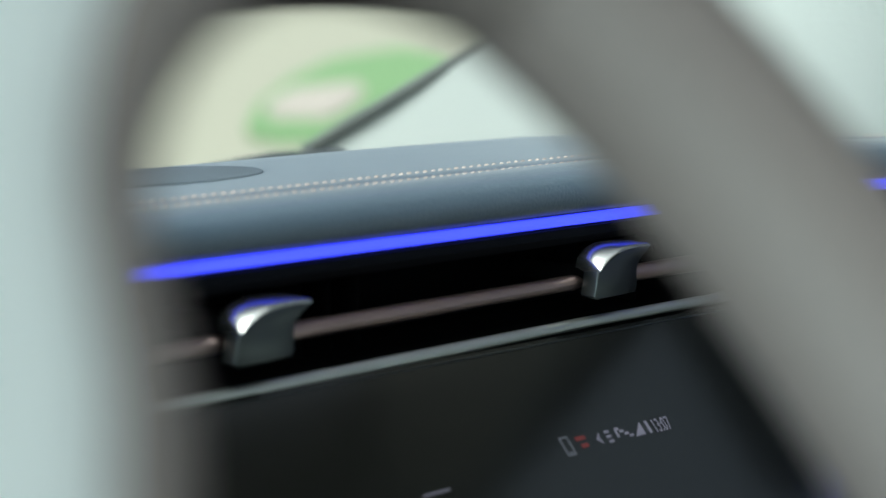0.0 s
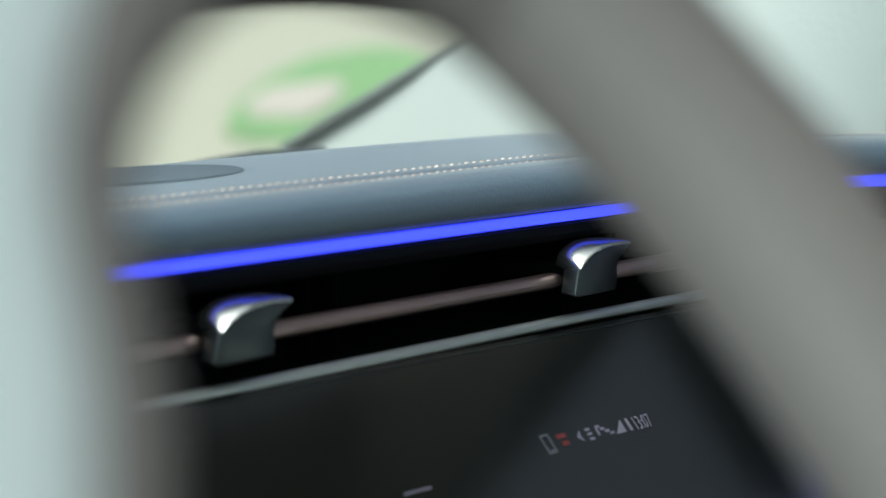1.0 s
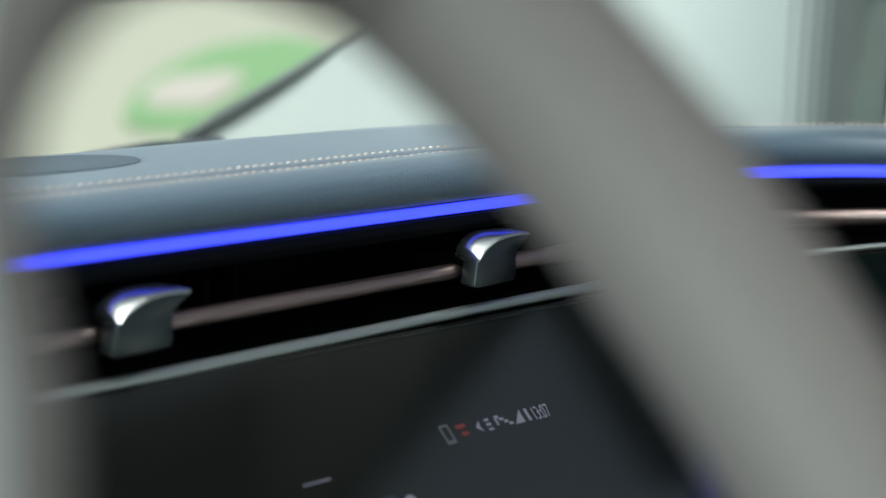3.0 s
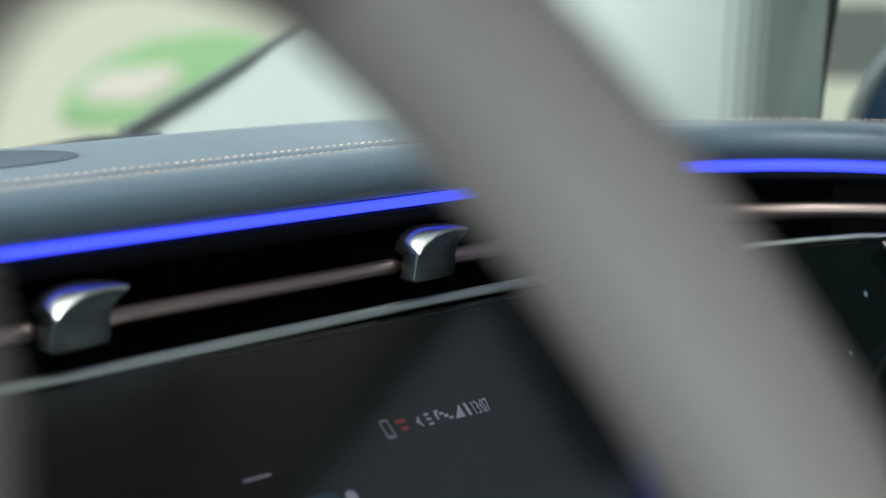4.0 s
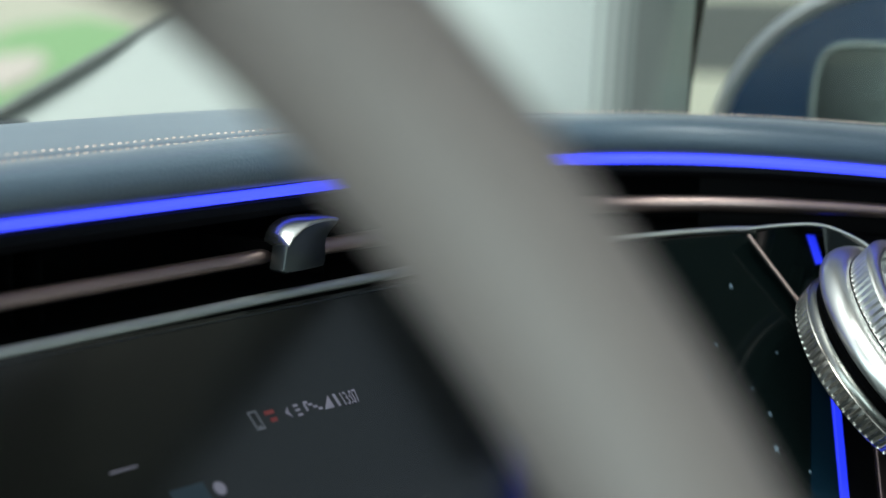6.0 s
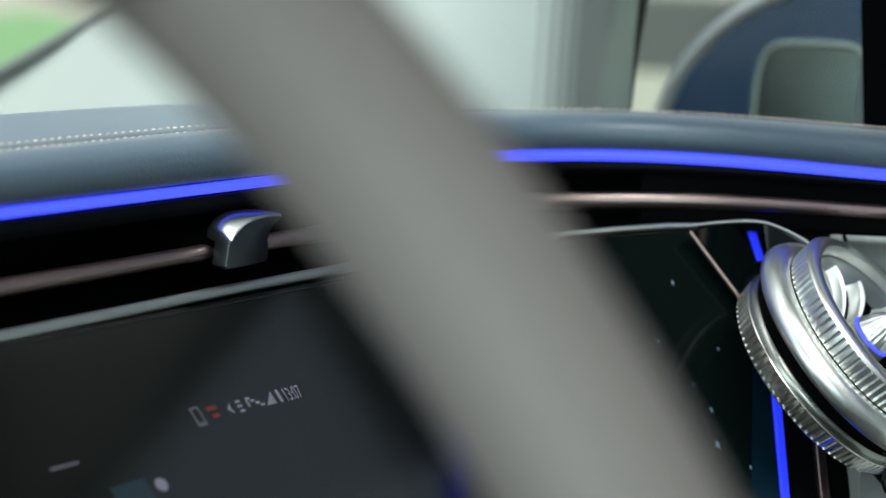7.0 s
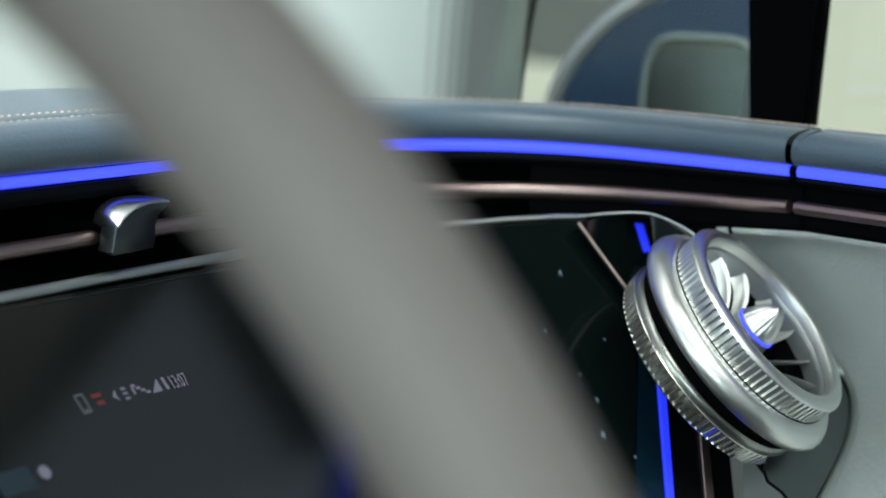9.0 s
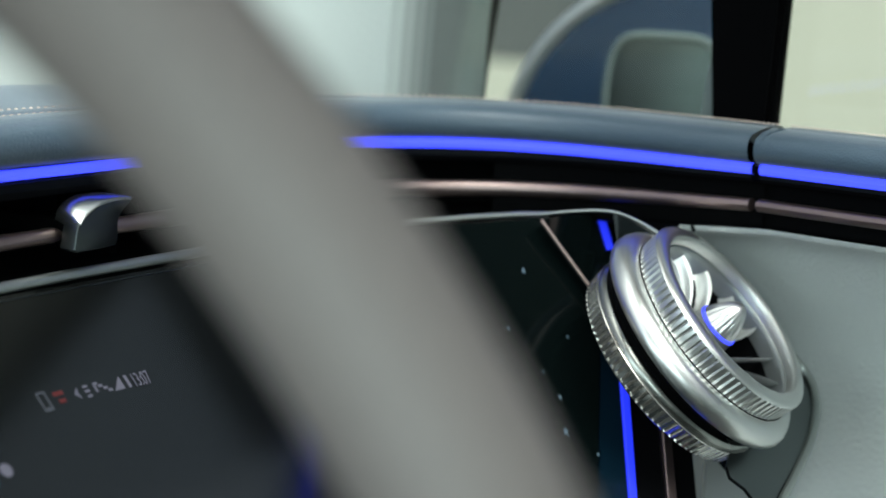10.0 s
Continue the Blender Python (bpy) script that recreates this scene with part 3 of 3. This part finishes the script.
piece("column", lathe([(0.0, -0.01), (0.05, -0.012), (0.045, -0.06), (0.04, -0.40), (0.0, -0.42)], WHEEL, 32), "black", wheel)

# ---- shell of the car ----
door = thing("door_1", "pale grey passenger door panel with navy top and blue light strip", "door", kind="structure", at=W(0.85, 0.2, -0.2))
DOORPAD = [p for p in PAD if p[0] < 0.05] + [(0.060, 0.0225), (0.066, 0.018), (0.068, -0.03)]
piece("top_pad", sweep(door_line, DOORPAD, BLUE), "navy", door, "navy leather pad", 60)
piece("pad_end", sweep(door_line[:2], [(0.001, 0.006), (-0.0045, 0.009), (-0.0055, 0.0125), (-0.004, 0.0165), (0.001, 0.0198), (0.010, 0.0220), (0.045, 0.0225), (0.045, 0.0)], BLUE - 0.0002, True), "navy", door, "", 60)
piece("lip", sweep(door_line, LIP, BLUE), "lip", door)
piece("light_strip", sweep(door_line, LIGHT, BLUE, narrowing=False, swell=0.3), "led", door, "glowing blue light strip")
piece("recess", sweep(door_line, [(0.010, -0.0105), (0.016, -0.012), (0.016, -0.046), (0.012, -0.0475)], BLUE), "black", door)
piece("trim_bar", sweep(door_line, BAR, BLUE, True, swell=0.5), "copper", door, "satin copper bar")
ob = piece("stitching", stitch_row(door_line, 0.0265, 0.0218, 0.0026, 0.0020, 0.00055), "thread", door, "beige stitches along the pad")
ob["kind"] = "stuff"
ob = piece("stitching", stitch_row(stretch(dash_line, lambda p: p.y < 0.535 and p.x > 0.8), 0.0265, 0.0218, 0.0026, 0.0020, 0.00055), "thread", dash, "beige stitches along the pad")
ob["kind"] = "stuff"
LOWER = [(0.012, -0.0475), (0.014, -0.052), (0.028, -0.0545), (0.050, -0.061), (0.065, -0.077), (0.082, -0.105), (0.101, -0.14), (0.112, -0.17), (0.115, -0.30), (0.08, -0.55), (0.10, -0.95)]
end_line = stretch(dash_line, lambda p: p.x > 0.86 and p.y < 0.415)
piece("door_panel", sweep(end_line + door_line, LOWER, BLUE), "pale_leather", door, "pale grey leather panel", 60)
piece("recess", sweep(end_line[-12:] + door_line[:12], [(0.008, 0.001), (0.007, -0.0095), (0.020, -0.011), (0.020, -0.047), (0.014, -0.0485)], BLUE), "black", door)
piece("recess", sweep(stretch(dash_line, lambda p: p.x > 0.8 and 0.386 < p.y < 0.425), [(0.011, -0.047), (0.009, -0.050), (0.009, -0.057), (0.013, -0.058)], BLUE), "black", door)
seam = sweep(stretch(dash_line, lambda p: 0.8 < p.x and p.y < 0.385)[:2], [(o - 0.0006, h) for o, h in LOWER[:6]], BLUE)[0]
piece("door_seam", tube([Vector(v) for v in seam[:2]], 0.0010, 6), "seal", door)

# windscreen pillar: its foot rounds off behind the dashboard's corner, its upper part leans back to the roof
def screen_edge(y):
    return -0.0428 + (0.998 - y) * 0.41


vs, fs = [], []
foot = smooth_line([(1.022, 0.594, 0), (1.013, 0.604, 0), (1.004, 0.618, 0), (0.991, 0.650, 0), (0.980, 0.695, 0), (0.974, 0.75, 0), (0.985, 0.9, 0), (1.005, 1.05, 0), (1.01, 1.20, 0)], 6)
for p in foot:
    rise = max(screen_edge(p.y), -0.118) + 0.12
    lean = 0.42 * min(1, max(0, (p.y - 0.62) / 0.15))
    back = 0.12 * min(1, max(0, (0.75 - p.y) / 0.15))
    for j in range(9):
        t = j / 8
        vs.append(W(p.x - 0.10 * rise * t - lean * rise * (1 - t), p.y - back * rise * t, -0.12 + t * rise))
for i in range(len(foot) - 1):
    for j in range(8):
        fs.append((i * 9 + j, (i + 1) * 9 + j, (i + 1) * 9 + j + 1, i * 9 + j + 1))
pillar = tagged(part("a_pillar", (vs, fs), "pillar", None, "", 60), "pale grey textured windscreen pillar trim", "pillar", kind="structure")
edge_line = [W(1.0 - 0.10 * (0.12 + screen_edge(y)), y, screen_edge(y)) for y in [1.19 - 0.03 * i for i in range(34)]]
tagged(part("windscreen_seal", tube([p + Vector((0.004, 0.004, 0.002)) for p in edge_line], 0.0055, 8), "frit"), "grey rubber seal along the windscreen edge", "seal", kind="structure")
seal_line = smooth_line([W(1.012, 0.5725, -0.14), W(1.012, 0.5705, -0.08), W(1.010, 0.5615, -0.02), W(1.006, 0.545, 0.05), W(1.002, 0.505, 0.105), W(1.0, 0.43, 0.165), W(0.995, 0.295, 0.274), W(0.985, 0.215, 0.335)], 5)
tagged(part("door_seal", tube(seal_line, 0.0035, 8), "seal"), "black rubber door seal", "seal", kind="structure")
tagged(part("frame_seal", tube(seal_line[17:], 0.012, 10), "seal"), "black rubber seal along the window frame", "seal", kind="structure")
# overlapping grey strips that paint the pillar's shade, darkening towards the door seal
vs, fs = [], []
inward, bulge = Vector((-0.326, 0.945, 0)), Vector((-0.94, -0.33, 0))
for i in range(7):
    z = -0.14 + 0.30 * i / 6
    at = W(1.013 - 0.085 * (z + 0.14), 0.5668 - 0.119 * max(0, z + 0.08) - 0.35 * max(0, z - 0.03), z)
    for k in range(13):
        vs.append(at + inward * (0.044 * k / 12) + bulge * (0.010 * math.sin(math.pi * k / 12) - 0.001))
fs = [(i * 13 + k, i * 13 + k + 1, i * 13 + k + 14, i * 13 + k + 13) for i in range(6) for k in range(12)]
for shift, sunk, mat, tone in ((0.007, 0.0024, "shade_dark", "dark"), (0.014, 0.0045, "shade_mid", "mid"), (0.021, 0.0066, "shade_light", "light"), (0.028, 0.0088, "shade_pale", "pale")):
    tagged(part("pillar_shade", ([(v + inward * shift - bulge * sunk) for v in vs], fs), mat, None, "", 60), tone + " grey step painting the pillar's shade towards the door seal", "seal", kind="structure")
tagged(part("pillar_shade", (vs, fs), "strip", None, "", 60), "rounded dark grey strip painting the pillar's shaded edge", "seal", kind="structure")

upper = [p for p in seal_line if p.z > EYE + 0.10]
vs = []
for p in upper:
    z = min(0.36, p.z - EYE + 0.10)
    for t in (0, 0.35, 0.7, 1):
        vs.append((p.x - 0.05 * t - 0.02 * math.sin(math.pi * t), p.y + 0.14 * t, p.z + t * (z + EYE - p.z)))
fs = [(i * 4 + j, i * 4 + 4 + j, i * 4 + 5 + j, i * 4 + 1 + j) for i in range(len(upper) - 1) for j in range(3)]
tagged(part("pillar_cover", (vs, fs), "lining", None, "", 60), "grey-brown cover on the upper windscreen pillar", "pillar", kind="structure")

# side window: divider post, sill, sail trim
window = thing("window_1", "clear passenger side window in a black frame", "window", kind="structure", at=W(0.95, 0.3, -0.05))
POST = Matrix.Translation((0, 0, EYE)) @ Matrix.Scale(1.056, 4) @ Matrix.Translation((0, 0, -EYE))
for name, outline, at, rows in (
        ("divider", [(-0.011, -0.095), (-0.004, 0.0), (0.080, 0.080), (0.058, 0.098), (-0.0415, 0.0), (-0.036, -0.095)], (0.93, 0.3865, 0), [(0, -0.02), (0, 0.0), (0.002, 0.002)]),
        ("divider_edge", [(-0.028, -0.095), (-0.032, 0.0), (0.052, 0.088), (0.046, 0.094), (-0.0430, 0.0), (-0.0385, -0.095)], (0.926, 0.3865, 0), [(0, -0.01), (0, 0.0), (0.001, 0.001)])):
    piece(name, slab(outline, POST @ basis(W(*at), (0, 1, 0), (0, 0, 1)), rows), "seal", window, "black upright window divider" if name == "divider" else "")

piece("divider_trim", slab([(0.004, -0.095), (-0.0125, -0.095), (-0.0112, -0.060), (-0.0090, -0.030), (-0.0050, -0.032), (0.0005, -0.055)], POST @ basis(W(0.9285, 0.3865, 0), (0, 1, 0), (0, 0, 1)), [(0, -0.006), (0, 0.0), (0.0008, 0.001)]), "frame_grey", window, "slim dark grey strip on the post")
pane = piece("pane", box(W(0.992, -0.60, -0.13), W(0.996, 0.60, 0.32)), "pane", window, "clear glass pane", 0)
pane.visible_shadow = False

# wing mirror outside
mirror = thing("wing_mirror", "dark blue wing mirror with a highlight painted along its edge", "wing mirror", at=W(1.27, 0.56, -0.1))
MM = basis(W(1.25, 0.530, -0.14), (0.06, -1, 0), (0, 0, 1))
shell = [(min(0.028, 0.15 * math.cos(a)), 0.14 * math.sin(a)) for a in [(i + 0.5) * math.pi / 32 for i in range(64)] if 0.15 * math.cos(a) < 0.05]
piece("housing", slab(shell, MM, [(0.026, -0.09), (0.012, -0.07), (0.002, -0.045), (0, -0.02), (0.004, -0.004), (0.012, 0.0)]), "paint", mirror, "dark blue painted housing", 60)
ring = [MM @ Vector((x * 0.985, y * 0.985, -0.006)) for x, y in shell]
# bright tube that paints the highlight round the housing
piece("highlight_strip", tube(ring + ring[:1], 0.0075, 10), "edge_highlight", mirror, "bright strip painting a highlight on the housing's edge")
glass = [(-0.024 + 0.044 * math.copysign(abs(math.cos(a)) ** 0.4, math.cos(a)), 0.0 + 0.095 * math.copysign(abs(math.sin(a)) ** 0.4, math.sin(a))) for a in [i * math.pi / 24 for i in range(48)]]
mirror_face = piece("mirror_glass", slab(glass, MM, [(0, -0.002), (0, 0.002), (0.003, 0.004)]), "mirror", mirror, "silvered mirror glass")
ring = [MM @ Vector((x, y, 0.003)) for x, y in glass]
piece("glass_frame", tube(ring + ring[:1], 0.0025, 8), "frame_grey", mirror_face)
piece("mirror_foot", box(W(1.05, 0.52, -0.24), W(1.24, 0.60, -0.16), 0.01), "paint", mirror)

# unseen body that closes the cabin; roof opening and tones set its light
def wall(name, lo, hi, mat, label, category):
    return tagged(part(name, box(W(*lo), W(*hi)), mat), label, category, kind="structure")


wall("floor", (-0.62, -1.7, -0.86), (1.1, 1.3, -0.84), "carpet", "dark carpeted cabin floor", "floor")
wall("roof_rear", (-0.62, -1.7, 0.34), (1.0, -0.95, 0.37), "lining", "grey-brown roof lining", "roof")
wall("roof_front", (-0.62, 0.16, 0.34), (1.0, 0.37, 0.37), "lining", "unseen grey-brown roof lining beside an opening that lets in light", "roof")
wall("roof_side", (-0.62, -0.95, 0.34), (0.22, 0.16, 0.37), "lining", "unseen grey-brown roof lining beside an opening that lets in light", "roof")
wall("roof_rail", (0.94, -0.9, 0.30), (1.0, 0.24, 0.34), "lining", "grey-brown lining along the roof rail", "roof")
wall("roof_edge", (0.78, -0.95, 0.34), (1.0, 0.16, 0.37), "lining", "unseen grey-brown roof lining beside an opening that lets in light", "roof")
wall("driver_door", (-0.62, -0.9, -0.84), (-0.56, 1.0, -0.10), "pale_leather", "pale driver door panel", "door")
wall("rear_side", (-0.62, -1.7, -0.84), (-0.56, -0.9, 0.34), "pale_leather", "pale rear side panel", "wall")
wall("rear_side", (1.0, -1.7, -0.84), (1.06, -0.7, 0.34), "pale_leather", "pale rear side panel", "wall")
wall("rear_wall", (-0.62, -1.75, -0.84), (1.06, -1.7, 0.0), "pale_leather", "pale rear panel", "wall")
wall("fender", (1.06, 0.45, -1.0), (1.12, 1.5, -0.22), "paint", "dark blue outer body side", "body")

# outside
tagged(part("ground", ([(-600, -600, 0), (600, -600, 0), (600, 600, 0), (-600, 600, 0)], [(0, 1, 2, 3)]), "ground"), "pale beige paved ground", "ground", kind="structure")


def bed(name, pts, mat, h, label, category):
    vs = [(x, y, z) for z in (0.0, h) for x, y in pts]
    n = len(pts)
    fs = [tuple(range(n)), tuple(range(n, 2 * n))] + [(i, (i + 1) % n, n + (i + 1) % n, n + i) for i in range(n)]
    return tagged(part(name, (vs, fs), mat, None, "", 0), label, category, kind="structure")


bed("lawn", [(9.4, 11.5), (9.57, 12.06), (10.2, 12.92), (12.53, 15.67), (17.26, 20.84), (23.65, 27.27), (29.95, 32.2), (26.1, 26.6), (18.04, 18.6), (13.13, 14.0), (10.14, 11.3)], "grass", 0.05, "green lawn beyond the windscreen round a paved bed", "lawn")
bed("footpath", [(10.9, 13.45), (11.95, 14.83), (14.6, 17.6), (16.24, 18.31), (14.8, 16.52), (12.37, 14.04), (11.13, 12.93)], "path", 0.09, "pale pink paved bed inside the lawn", "path")
bed("road", [(19.5, 11.3), (90.0, 50.0), (90.0, 38.0), (19.5, 9.0)], "asphalt", 0.03, "dark grey asphalt strip in the distance", "road")
tagged(part("wiper_cowl", tube([W(0.66, 0.95, -0.114), W(0.72, 0.95, -0.105), W(0.77, 0.95, -0.101), W(0.83, 0.95, -0.102)], 0.006, 8), "cowl"), "black cowl strip under the windscreen", "cowl", kind="structure")
